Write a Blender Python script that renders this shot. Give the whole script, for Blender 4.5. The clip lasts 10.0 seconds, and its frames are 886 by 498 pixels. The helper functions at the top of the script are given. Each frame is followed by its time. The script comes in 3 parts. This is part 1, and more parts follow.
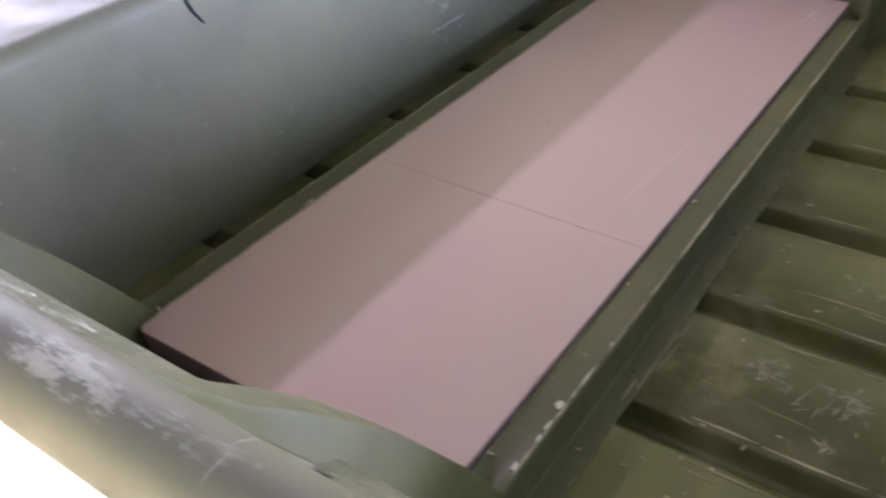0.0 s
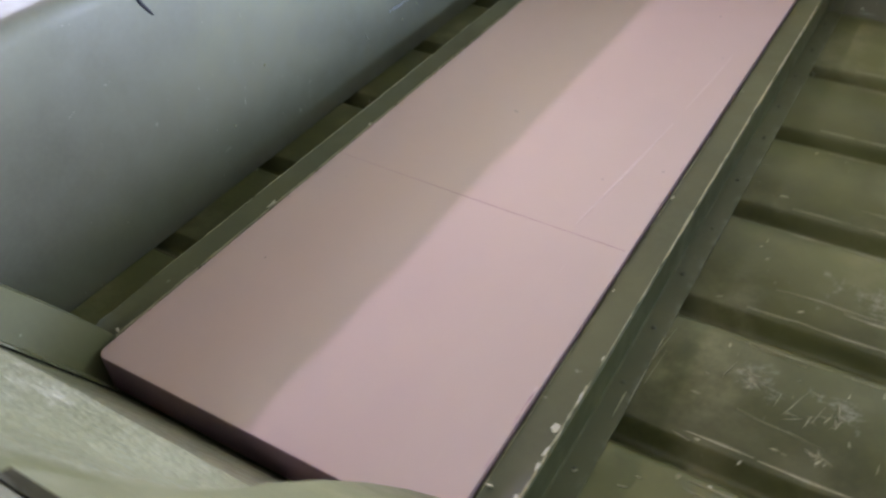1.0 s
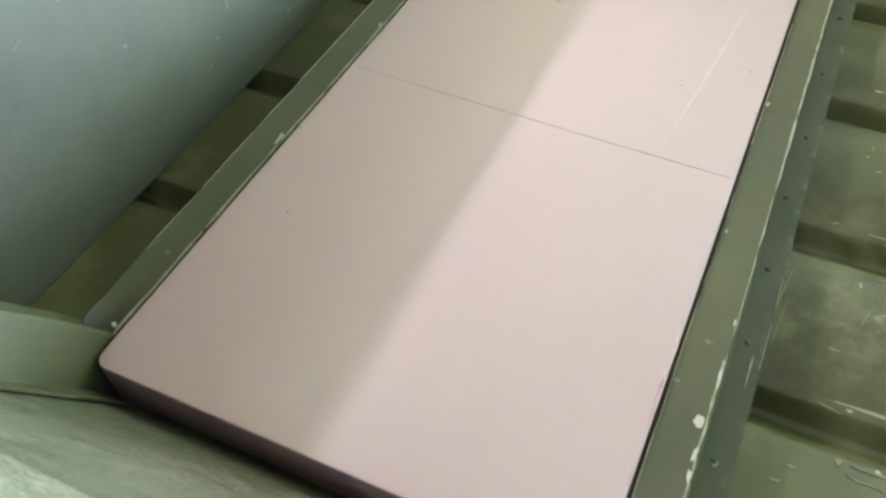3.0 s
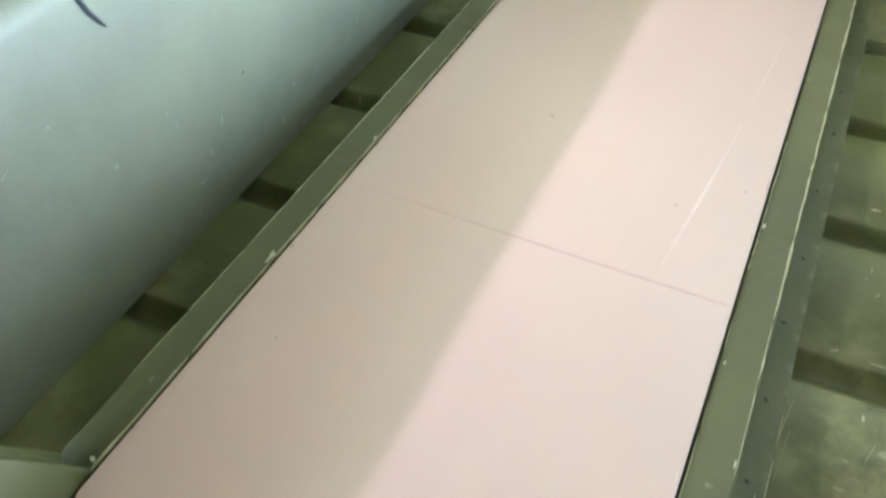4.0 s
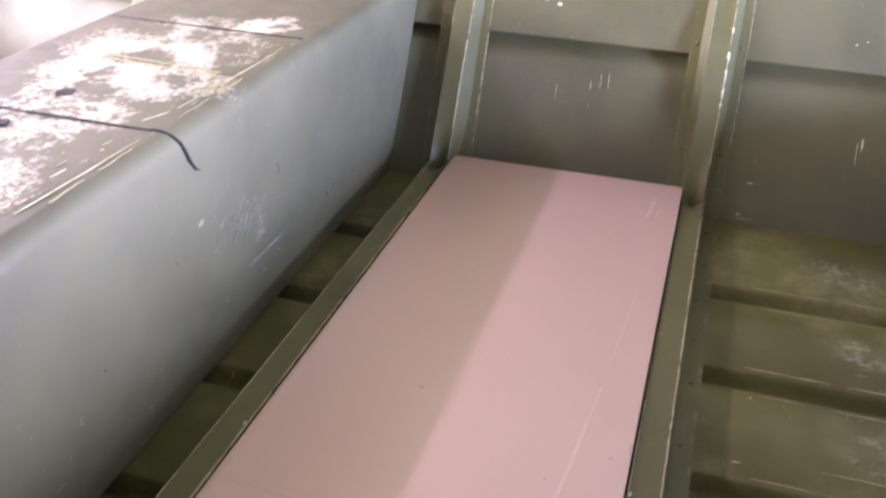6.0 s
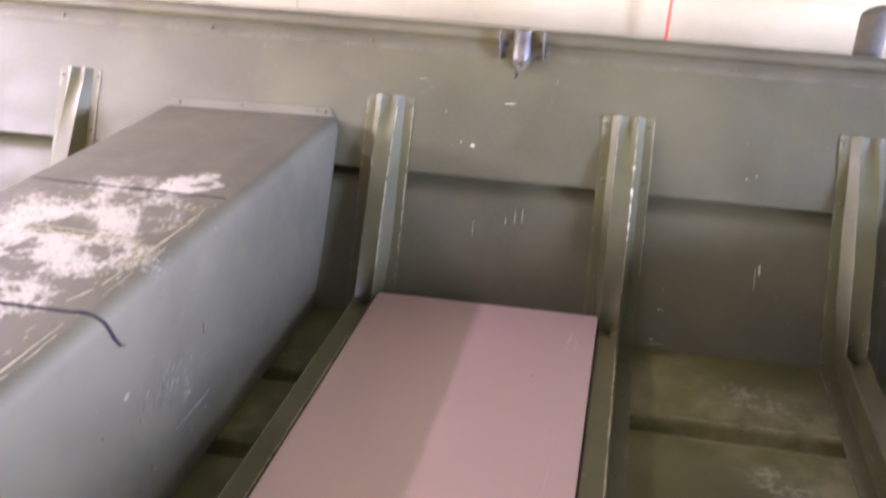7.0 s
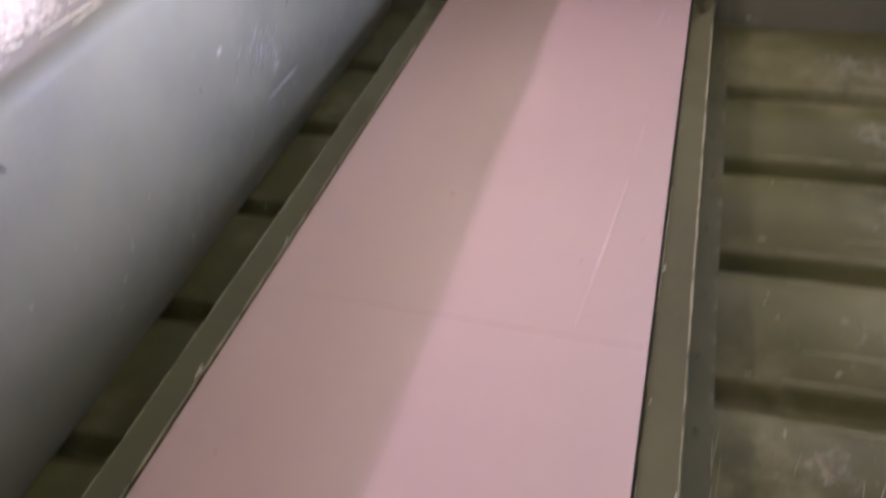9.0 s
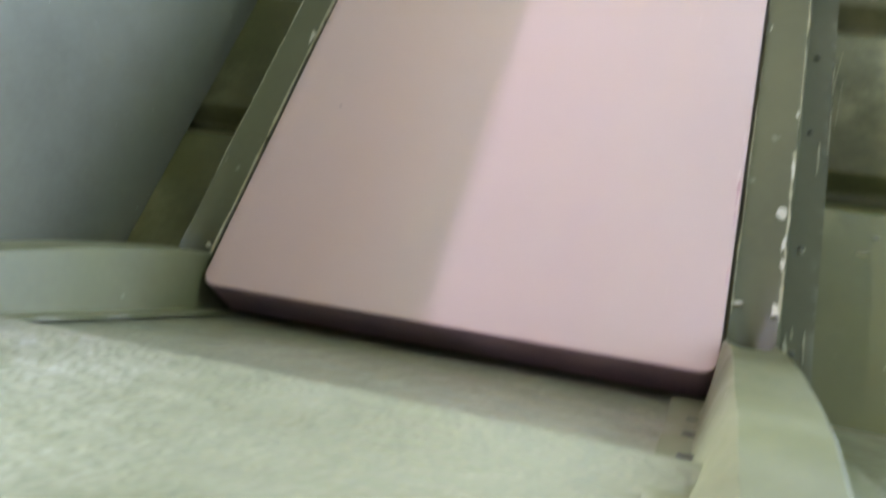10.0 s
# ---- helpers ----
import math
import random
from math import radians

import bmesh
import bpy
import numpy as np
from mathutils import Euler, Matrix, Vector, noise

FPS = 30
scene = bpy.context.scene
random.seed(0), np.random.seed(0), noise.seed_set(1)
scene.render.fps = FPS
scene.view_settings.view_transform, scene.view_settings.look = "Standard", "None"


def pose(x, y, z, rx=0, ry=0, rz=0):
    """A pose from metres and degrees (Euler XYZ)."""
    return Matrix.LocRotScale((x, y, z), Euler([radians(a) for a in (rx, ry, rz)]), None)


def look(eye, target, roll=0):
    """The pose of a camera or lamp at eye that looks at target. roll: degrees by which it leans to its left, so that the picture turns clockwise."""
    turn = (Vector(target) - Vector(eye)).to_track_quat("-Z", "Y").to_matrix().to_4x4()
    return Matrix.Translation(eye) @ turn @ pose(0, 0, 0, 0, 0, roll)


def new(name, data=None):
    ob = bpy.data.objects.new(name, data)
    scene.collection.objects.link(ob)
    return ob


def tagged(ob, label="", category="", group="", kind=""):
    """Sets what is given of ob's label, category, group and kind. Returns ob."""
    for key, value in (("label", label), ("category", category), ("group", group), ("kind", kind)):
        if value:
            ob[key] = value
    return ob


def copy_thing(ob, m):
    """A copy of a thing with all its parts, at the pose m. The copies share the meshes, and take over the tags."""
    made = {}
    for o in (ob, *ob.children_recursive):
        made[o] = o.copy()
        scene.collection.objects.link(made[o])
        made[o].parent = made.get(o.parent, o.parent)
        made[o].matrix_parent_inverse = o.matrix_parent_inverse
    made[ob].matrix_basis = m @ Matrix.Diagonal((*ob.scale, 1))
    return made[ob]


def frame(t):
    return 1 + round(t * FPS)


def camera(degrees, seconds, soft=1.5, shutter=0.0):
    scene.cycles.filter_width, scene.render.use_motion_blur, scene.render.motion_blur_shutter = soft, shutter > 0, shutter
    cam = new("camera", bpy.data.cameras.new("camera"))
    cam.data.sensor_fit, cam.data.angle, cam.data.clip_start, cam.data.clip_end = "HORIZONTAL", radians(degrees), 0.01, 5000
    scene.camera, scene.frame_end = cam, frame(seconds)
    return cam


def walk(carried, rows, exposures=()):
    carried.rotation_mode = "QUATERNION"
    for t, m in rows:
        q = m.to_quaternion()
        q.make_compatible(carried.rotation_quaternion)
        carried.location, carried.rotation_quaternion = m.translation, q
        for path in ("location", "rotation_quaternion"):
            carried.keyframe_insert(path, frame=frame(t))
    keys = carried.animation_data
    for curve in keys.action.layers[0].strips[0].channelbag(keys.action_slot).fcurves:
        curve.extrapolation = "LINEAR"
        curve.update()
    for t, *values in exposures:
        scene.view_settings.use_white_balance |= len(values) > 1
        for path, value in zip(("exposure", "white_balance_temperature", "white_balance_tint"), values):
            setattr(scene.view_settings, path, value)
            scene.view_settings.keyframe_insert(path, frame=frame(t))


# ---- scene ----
cam = camera(54.7, 10.0, soft=2.3, shutter=0.5)
PATH = [
    (0, (0.624, -0.311, 0.573), (-0.374, 0.958, -0.607), -4.9),
    (0.5, (0.613, -0.307, 0.582), (-0.235, 1.02, -0.651), 1.4),
    (1, (0.55, -0.281, 0.594), (-0.279, 1.016, -0.683), -2.7),
    (1.5, (0.475, -0.245, 0.556), (-0.197, 0.944, -0.904), -5.7),
    (2, (0.45, -0.231, 0.548), (-0.08, 0.918, -1.0), -3.8),
    (2.5, (0.401, -0.213, 0.533), (-0.167, 0.944, -0.997), -2.1),
    (4, (0.352, -0.153, 0.557), (-0.276, 1.141, -0.833), -1.0),
    (4.5, (0.362, -0.135, 0.583), (-0.24, 1.276, -0.7), -0.2),
    (5, (0.371, -0.123, 0.609), (-0.2, 1.39, -0.569), 0.8),
    (6.5, (0.373, -0.103, 0.654), (-0.107, 1.593, -0.292), -0.0),
    (7, (0.378, -0.101, 0.712), (-0.017, 1.67, -0.13), 0.4),
    (7.5, (0.376, -0.111, 0.728), (-0.033, 1.701, -0.013), -0.9),
    (8, (0.388, -0.124, 0.706), (-0.064, 1.675, -0.043), -2.0),
    (8.5, (0.39, -0.149, 0.634), (-0.096, 1.545, -0.311), -3.2),
    (9, (0.361, -0.171, 0.573), (-0.131, 1.312, -0.676), -4.8),
    (9.5, (0.35, -0.206, 0.536), (-0.18, 1.034, -0.941), -9.3),
    (10, (0.345, -0.23, 0.543), (-0.243, 0.735, -1.107), -18.1),
]
PATH = [(t, look(e, p, r)) for t, e, p, r in PATH]
EXPO = [(0.0, 3.75, 9600, 13), (1.0, 4.05, 9500, 5), (2.5, 4.52, 9400, -11), (4.0, 4.82, 9900, -15), (4.5, 4.52, 10100, -14), (5.0, 4.15, 10400, -5), (6.5, 4.05, 10900, 27),
        (7.0, 3.7, 10500, 26), (7.5, 2.85, 9900, 21), (8.0, 2.75, 9700, 20), (8.5, 3.2, 10000, 31), (9.0, 3.95, 10000, 27), (9.5, 4.22, 9500, 15), (10.0, 4.52, 8900, -2)]
walk(cam, PATH, EXPO)

# ---- light: sky, sun and added lamps in an assumed carport beside a house ----
world = bpy.data.worlds.new("sky")
scene.world = world
world.use_nodes = True
wn = world.node_tree.nodes
sky = wn.new("ShaderNodeTexSky")
sky.sky_type = "NISHITA"
sky.sun_disc = False
sky.sun_elevation = radians(28)
sky.sun_rotation = radians(180)
world.node_tree.links.new(sky.outputs[0], wn["Background"].inputs[0])
wn["Background"].inputs[1].default_value = 0.09
sun_data = bpy.data.lights.new("sun", "SUN")
sun_data.energy = 5.0
sun_data.angle = radians(0.5)
sun_data.color = (1.0, 0.95, 0.86)
sun = new("sun", sun_data)
sun.matrix_world = look((0, -8.83, 4.69), (0, 0, 0))


def fill_lamp(name, place, target, size, watts, colour):
    """An added area lamp in place of unseen skylight."""
    d = bpy.data.lights.new(name, "AREA")
    d.shape, d.size, d.size_y, d.energy, d.color = "RECTANGLE", size[0], size[1], watts, colour
    ob = new(name, d)
    ob.matrix_world = look(place, target)
    return ob


# Added lamps, tuned for brightness; the thin first one draws the bench's shadow edge.
fill_lamp("high_strip_fill", (-1.49, 0.65, 1.447), (0.18, 0.65, 0.05), (2.6, 0.05), 2.9, (0.45, 0.41, 1.0))
fill_lamp("west_fill", (-1.49, 0.55, 0.60), (0.2, 0.55, 0.25), (1.6, 0.22), 9.0, (0.46, 0.56, 1.0))
fill_lamp("east_fill", (4.62, -1.3, 0.80), (0.2, 0.5, 0.2), (1.0, 0.5), 108, (0.25, 0.39, 1.0))
fill_lamp("east_end_fill", (4.60, 1.65, 0.78), (0.2, 0.2, 0.3), (1.0, 0.36), 10, (0.25, 0.39, 1.0))
fill_lamp("corner_fill", (3.0, 2.7, 0.66), (0.0, 0.2, 0.35), (2.4, 0.12), 34, (0.36, 0.46, 1.0))


# ---- materials ----
def srgb(r, g, b):
    f = lambda c: (c / 12.92) if c <= 0.04045 else ((c + 0.055) / 1.055) ** 2.4
    return (f(r / 255), f(g / 255), f(b / 255), 1.0)


class Mat:
    """A small builder for node materials."""

    def __init__(self, name, rough=0.5, metal=0.0):
        self.m = bpy.data.materials.new(name)
        self.m.use_nodes = True
        self.t = self.m.node_tree
        self.b = self.t.nodes["Principled BSDF"]
        self.b.inputs["Roughness"].default_value = rough
        self.b.inputs["Metallic"].default_value = metal
        self.co = self.t.nodes.new("ShaderNodeTexCoord").outputs["Object"]

    def put(self, a, socket):
        if isinstance(a, (int, float, tuple)):
            socket.default_value = a
        else:
            self.t.links.new(a, socket)

    def scaled(self, scale, turn=(0, 0, 0), shift=(0, 0, 0)):
        n = self.t.nodes.new("ShaderNodeMapping")
        n.inputs["Scale"].default_value = scale
        n.inputs["Rotation"].default_value = turn
        n.inputs["Location"].default_value = shift
        self.put(self.co, n.inputs["Vector"])
        return n.outputs[0]

    def noise(self, scale, detail=4.0, rough=0.55, co=None):
        n = self.t.nodes.new("ShaderNodeTexNoise")
        n.inputs["Scale"].default_value = scale
        n.inputs["Detail"].default_value = detail
        n.inputs["Roughness"].default_value = rough
        self.put(co if co is not None else self.co, n.inputs["Vector"])
        return n.outputs["Fac"]

    def ramp(self, fac, lo, hi, a=0.0, b=1.0):
        n = self.t.nodes.new("ShaderNodeMapRange")
        n.interpolation_type = "SMOOTHSTEP"
        self.put(fac, n.inputs["Value"])
        for key, v in (("From Min", lo), ("From Max", hi), ("To Min", a), ("To Max", b)):
            n.inputs[key].default_value = v
        return n.outputs[0]

    def math(self, op, a, b=0.0):
        n = self.t.nodes.new("ShaderNodeMath")
        n.operation = op
        n.use_clamp = op in ("ADD", "SUBTRACT")
        self.put(a, n.inputs[0])
        self.put(b, n.inputs[1])
        return n.outputs[0]

    def mix(self, fac, a, b):
        n = self.t.nodes.new("ShaderNodeMix")
        n.data_type = "RGBA"
        self.put(fac, n.inputs[0])
        self.put(a, n.inputs[6])
        self.put(b, n.inputs[7])
        return n.outputs[2]

    def blob(self, centre, size, turn=0.0):
        """1 at the centre, falling to 0 at the rim of an ellipsoid."""
        n = self.t.nodes.new("ShaderNodeMapping")
        n.vector_type = "TEXTURE"
        n.inputs["Location"].default_value = centre
        n.inputs["Scale"].default_value = size
        n.inputs["Rotation"].default_value = (0, 0, turn)
        self.put(self.co, n.inputs["Vector"])
        g = self.t.nodes.new("ShaderNodeTexGradient")
        g.gradient_type = "SPHERICAL"
        self.put(n.outputs[0], g.inputs[0])
        return g.outputs["Fac"]

    def bump(self, height, strength=0.2, distance=0.002):
        n = self.t.nodes.new("ShaderNodeBump")
        n.inputs["Strength"].default_value = strength
        n.inputs["Distance"].default_value = distance
        self.put(height, n.inputs["Height"])
        self.put(n.outputs[0], self.b.inputs["Normal"])

    def pointed(self):
        return self.t.nodes.new("ShaderNodeNewGeometry").outputs["Pointiness"]

    def colour(self, c):
        self.put(c, self.b.inputs["Base Color"])

    def rough(self, r):
        self.put(r, self.b.inputs["Roughness"])


BARE = (0.55, 0.53, 0.40, 1)
DUST = (0.255, 0.235, 0.105, 1)


def painted(name, base, dark, wear=0.5, dust=0.0, rough=0.42, patches=(), edges=1.0, bare=0.75, wrinkle=0.0, stretch=(1, 0.5, 1)):
    """Old enamel over aluminium: mottled, dusty, scratched, chipped to primer on its edges."""
    m = Mat(name, rough)
    big, mid, fine = m.noise(3.2, 5), m.noise(17, 5, 0.65), m.noise(160, 3)
    c = m.mix(m.ramp(big, 0.35, 0.68), dark, base)
    c = m.mix(m.ramp(fine, 0.35, 0.75, 0.0, 0.22), c, base)
    if dust:
        d = m.math("MULTIPLY", m.ramp(mid, 0.36, 0.72), m.ramp(m.noise(5.0, 3), 0.38, 0.66))
        c = m.mix(m.math("MULTIPLY", d, dust), c, DUST)
    # long thin scratches in two directions and short nicks
    s1 = m.ramp(m.noise(1, 2, 0.5, m.scaled((16, 320, 60), (0, 0, 0.28))), 0.725, 0.76)
    s2 = m.ramp(m.noise(1, 2, 0.5, m.scaled((260, 22, 40), (0, 0, 0.4), (3, 1, 0))), 0.735, 0.765)
    gate = m.ramp(m.noise(7, 3), 0.52, 0.62)
    worn = m.math("MULTIPLY", m.math("ADD", s1, s2), gate)
    nick = m.ramp(m.noise(70, 2, 0.6), 0.735, 0.76)
    worn = m.math("ADD", worn, m.math("MULTIPLY", nick, 0.3))
    edge = m.math("MULTIPLY", m.ramp(m.pointed(), 0.535, 0.60), m.ramp(m.noise(30, 4, 0.7), 0.44, 0.60, 0.0, edges))
    worn = m.math("MULTIPLY", m.math("ADD", worn, edge), wear)
    for centre, size, turn, low, high, grain in patches:
        body = m.math("MULTIPLY", m.ramp(m.blob(centre, size, turn), 0.0, 0.8), m.ramp(m.noise(16, 4, 0.6), 0.3, 0.62, 0.3, 1.1))
        n = m.math("MULTIPLY", m.noise(grain, 7, 0.78, m.scaled(stretch)), m.ramp(m.noise(grain * 3.2, 3, 0.7, m.scaled((0.35, 1, 1))), 0.32, 0.60, 0.50, 1.18))
        worn = m.math("ADD", worn, m.ramp(m.math("MULTIPLY", body, n), low, high, 0.0, bare))
    m.colour(m.mix(worn, c, BARE))
    m.rough(m.math("ADD", m.ramp(mid, 0.3, 0.7, rough - 0.08, rough + 0.12), m.math("MULTIPLY", worn, 0.12)))
    m.bump(m.math("ADD", m.math("MULTIPLY", mid, 0.5), m.math("MULTIPLY", worn, -0.3)), 0.16, 0.002)
    if wrinkle:
        w = m.noise(1, 3, 0.55, m.scaled((34, 60, 24), (0.2, 0.7, 0.3)))
        m.bump(m.math("ADD", w, m.math("MULTIPLY", mid, 0.25)), wrinkle, 0.012)
    return m.m


M_FLOOR = painted("olive_floor_paint", (0.114, 0.116, 0.031, 1), (0.063, 0.065, 0.019, 1), 0.5, 0.75, 0.42, [
    ((0.503, 0.302, 0), (0.050, 0.040, 0.03), 0.6, 0.33, 0.56, 110),
    ((0.56, 0.290, 0), (0.10, 0.055, 0.03), 0.0, 0.40, 0.60, 90),
    ((0.54, 0.055, 0), (0.15, 0.090, 0.03), 0.3, 0.50, 0.70, 120),
    ((0.53, 0.455, 0), (0.08, 0.050, 0.03), 0.0, 0.40, 0.60, 90),
    ((0.62, 0.640, 0), (0.13, 0.070, 0.03), 0.0, 0.34, 0.60, 60),
    ((0.63, 0.450, 0), (0.13, 0.060, 0.03), 0.0, 0.34, 0.60, 70),
    ((0.62, 0.820, 0), (0.14, 0.060, 0.03), 0.0, 0.34, 0.60, 60),
    ((0.58, 1.000, 0), (0.15, 0.070, 0.03), 0.0, 0.36, 0.62, 50),
], 0.0, 0.26)
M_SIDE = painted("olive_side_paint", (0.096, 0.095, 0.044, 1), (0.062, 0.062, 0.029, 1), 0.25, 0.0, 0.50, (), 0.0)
# Near side's dented paint, made paler in place of the light it catches.
M_NEAR = painted("olive_dented_lit_paint", (0.140, 0.140, 0.076, 1), (0.104, 0.104, 0.055, 1), 0.25, 0.0, 0.36, (), 0.0, 0.75, 0.6)
M_RIB = painted("olive_rib_paint", (0.108, 0.108, 0.042, 1), (0.068, 0.068, 0.026, 1), 0.6, 0.1, 0.48, (), 0.35)
M_SEAT = painted("olive_seat_paint", (0.122, 0.118, 0.067, 1), (0.084, 0.081, 0.047, 1), 0.4, 0.15, 0.66, [
    ((-0.26, 0.70, 0.297), (0.22, 0.37, 0.08), 0.2, 0.235, 0.40, 120),
    ((-0.19, 0.905, 0.297), (0.085, 0.075, 0.03), 0.3, 0.20, 0.32, 40),
    ((-0.26, 0.32, 0.297), (0.20, 0.32, 0.08), 0.1, 0.25, 0.42, 120),
    ((-0.111, 0.70, 0.125), (0.03, 0.075, 0.05), 0.0, 0.38, 1.0, 60),
], 0.0)
M_RAIL = painted("olive_rail_paint", (0.094, 0.090, 0.045, 1), (0.062, 0.059, 0.030, 1), 0.3, 0.1, 0.60, [
    ((0.40, -0.252, 0.447), (0.50, 0.013, 0.02), 0.0, 0.33, 0.66, 90),
    ((0.62, 1.34, 0.45), (0.25, 0.012, 0.008), 0.0, 0.45, 0.66, 60),
], 0.15, 0.40, 0.0, (0.22, 1, 1))


def simple(name, a, b, scale, rough, metal=0.0, bump=0.1, dist=0.001):
    m = Mat(name, rough, metal)
    n, k = m.noise(scale, 5, 0.6), m.noise(scale * 9, 3)
    m.colour(m.mix(m.math("ADD", m.ramp(n, 0.3, 0.7, 0, 0.75), m.ramp(k, 0.3, 0.7, 0, 0.25)), a, b))
    m.rough(m.ramp(n, 0.3, 0.7, max(0.05, rough - 0.07), min(1, rough + 0.07)))
    m.bump(k, bump, dist)
    return m.m


M_CHIP = simple("bare_chip", (0.46, 0.43, 0.28, 1), (0.58, 0.55, 0.40, 1), 60, 0.5)
M_EDGE = simple("rubbed_edge", (0.26, 0.24, 0.12, 1), (0.44, 0.41, 0.25, 1), 90, 0.45)
M_RUB = simple("rubbed_paint", (0.18, 0.165, 0.075, 1), (0.31, 0.285, 0.155, 1), 70, 0.5)
M_FAINT = simple("faint_rub", (0.15, 0.145, 0.085, 1), (0.23, 0.22, 0.15, 1), 120, 0.5)
M_SCRAPE = simple("scraped_grey", (0.16, 0.16, 0.135, 1), (0.26, 0.26, 0.235, 1), 90, 0.5)
M_METAL = simple("worn_aluminium", (0.075, 0.073, 0.052, 1), (0.16, 0.155, 0.125, 1), 40, 0.42, 0.25)
M_GAP = simple("dark_gap", (0.008, 0.008, 0.007, 1), (0.016, 0.015, 0.012, 1), 40, 0.9)
M_SIDING = simple("cream_siding", (0.45, 0.405, 0.235, 1), (0.51, 0.46, 0.275, 1), 6, 0.42, 0, 0.12)
M_TRIM = simple("cream_trim", (0.47, 0.42, 0.285, 1), (0.53, 0.475, 0.33, 1), 20, 0.4)
M_BOX = simple("grey_plastic", (0.17, 0.175, 0.165, 1), (0.24, 0.245, 0.23, 1), 20, 0.4)
M_CORD = simple("orange_jacket", (0.72, 0.09, 0.03, 1), (0.85, 0.13, 0.05, 1), 30, 0.45)
M_POST = simple("weathered_post", (0.036, 0.036, 0.022, 1), (0.085, 0.082, 0.052, 1), 25, 0.8, 0, 0.4, 0.003)
M_GROUND = simple("pale_concrete", (0.42, 0.41, 0.38, 1), (0.55, 0.54, 0.50, 1), 3, 0.85, 0, 0.4, 0.004)
M_PLAIN = simple("plain_wall", (0.075, 0.07, 0.06, 1), (0.10, 0.092, 0.08, 1), 2, 0.8)
M_ROOF = simple("dark_roof", (0.065, 0.055, 0.042, 1), (0.09, 0.077, 0.06, 1), 4, 0.7)


def foam():
    m = Mat("pink_foam", 0.55)
    a, b, c = m.noise(2.2, 4), m.noise(11, 5, 0.6, m.scaled((1, 0.35, 1))), m.noise(420, 2)
    col = m.mix(m.ramp(a, 0.3, 0.7), (0.60, 0.428, 0.345, 1), (0.64, 0.462, 0.375, 1))
    col = m.mix(m.ramp(b, 0.45, 0.75, 0, 0.35), col, (0.635, 0.485, 0.37, 1))
    scuff = m.ramp(m.noise(1, 2, 0.5, m.scaled((300, 9, 40), (0, 0, 0.06))), 0.74, 0.80, 0, 0.2)
    col = m.mix(scuff, col, (0.74, 0.61, 0.52, 1))
    spot = m.ramp(m.noise(95, 1, 0.3), 0.80, 0.83, 0, 0.5)
    col = m.mix(spot, col, (0.20, 0.13, 0.12, 1))
    m.colour(col)
    m.rough(m.ramp(b, 0.3, 0.7, 0.42, 0.56))
    m.bump(m.math("ADD", m.math("MULTIPLY", c, 0.4), b), 0.08, 0.0015)
    return m.m


M_FOAM = foam()
# Darker foam for the board's sides, their shade put into the colour.
M_FOAM_SIDE = simple("foam_side_shade", (0.25, 0.155, 0.165, 1), (0.33, 0.21, 0.215, 1), 30, 0.7, 0, 0.3)
M_SCORE = simple("pencil_line", (0.46, 0.26, 0.23, 1), (0.62, 0.41, 0.39, 1), 80, 0.7)
M_SCUFF = simple("foam_scuff", (0.64, 0.48, 0.40, 1), (0.69, 0.535, 0.455, 1), 90, 0.6)


# ---- mesh helpers ----
def part(name, bm, material, parent=None, label=""):
    me = bpy.data.meshes.new(name)
    bmesh.ops.recalc_face_normals(bm, faces=bm.faces)
    bm.to_mesh(me)
    bm.free()
    me.materials.append(material)
    ob = new(name, me)
    ob.parent = parent
    if label:
        tagged(ob, label)
    return ob


def shade(ob, angle=40):
    me = ob.data
    me.polygons.foreach_set("use_smooth", [True] * len(me.polygons))
    me.set_sharp_from_angle(angle=radians(angle))
    return ob


def box(size, centre=(0, 0, 0), bevel=0.0):
    bm = bmesh.new()
    bmesh.ops.create_cube(bm, size=1, matrix=Matrix.Translation(centre) @ Matrix.Diagonal((*size, 1)))
    if bevel:
        bmesh.ops.bevel(bm, geom=bm.edges[:], offset=bevel, segments=2, affect="EDGES", profile=0.5)
    return bm


def joined(meshes):
    """Several bmeshes as one."""
    out = meshes[0]
    for b in meshes[1:]:
        me = bpy.data.meshes.new("piece")
        b.to_mesh(me)
        b.free()
        out.from_mesh(me)
        bpy.data.meshes.remove(me)
    return out


def loft(rings, closed=True, caps=True):
    """A skin over rings of points, each with as many points."""
    bm = bmesh.new()
    vs = [[bm.verts.new(p) for p in r] for r in rings]
    n = len(rings[0])
    for a, b in zip(vs, vs[1:]):
        for i in range(n if closed else n - 1):
            bm.faces.new((a[i], a[(i + 1) % n], b[(i + 1) % n], b[i]))
    if caps and closed:
        bm.faces.new(vs[0])
        bm.faces.new(vs[-1][::-1])
    return bm


def plate(line, x0, x1, thick, steps=1, wobble=0.0):
    """A sheet of the given thickness: a line in y and z, drawn out along x."""
    pts = [Vector(p) for p in line]
    low = []
    for i, p in enumerate(pts):
        d = (pts[min(i + 1, len(pts) - 1)] - pts[max(i - 1, 0)]).normalized()
        low.append(p + Vector((-d.y, d.x)) * thick)
    ring = pts + low[::-1]
    rings = []
    for s in range(steps + 1):
        x = x0 + (x1 - x0) * s / steps
        rings.append([(x, q.x + wobble * (noise.noise((x * 2.3, q.y * 5, q.x * 3))), q.y) for q in ring])
    return loft(rings)


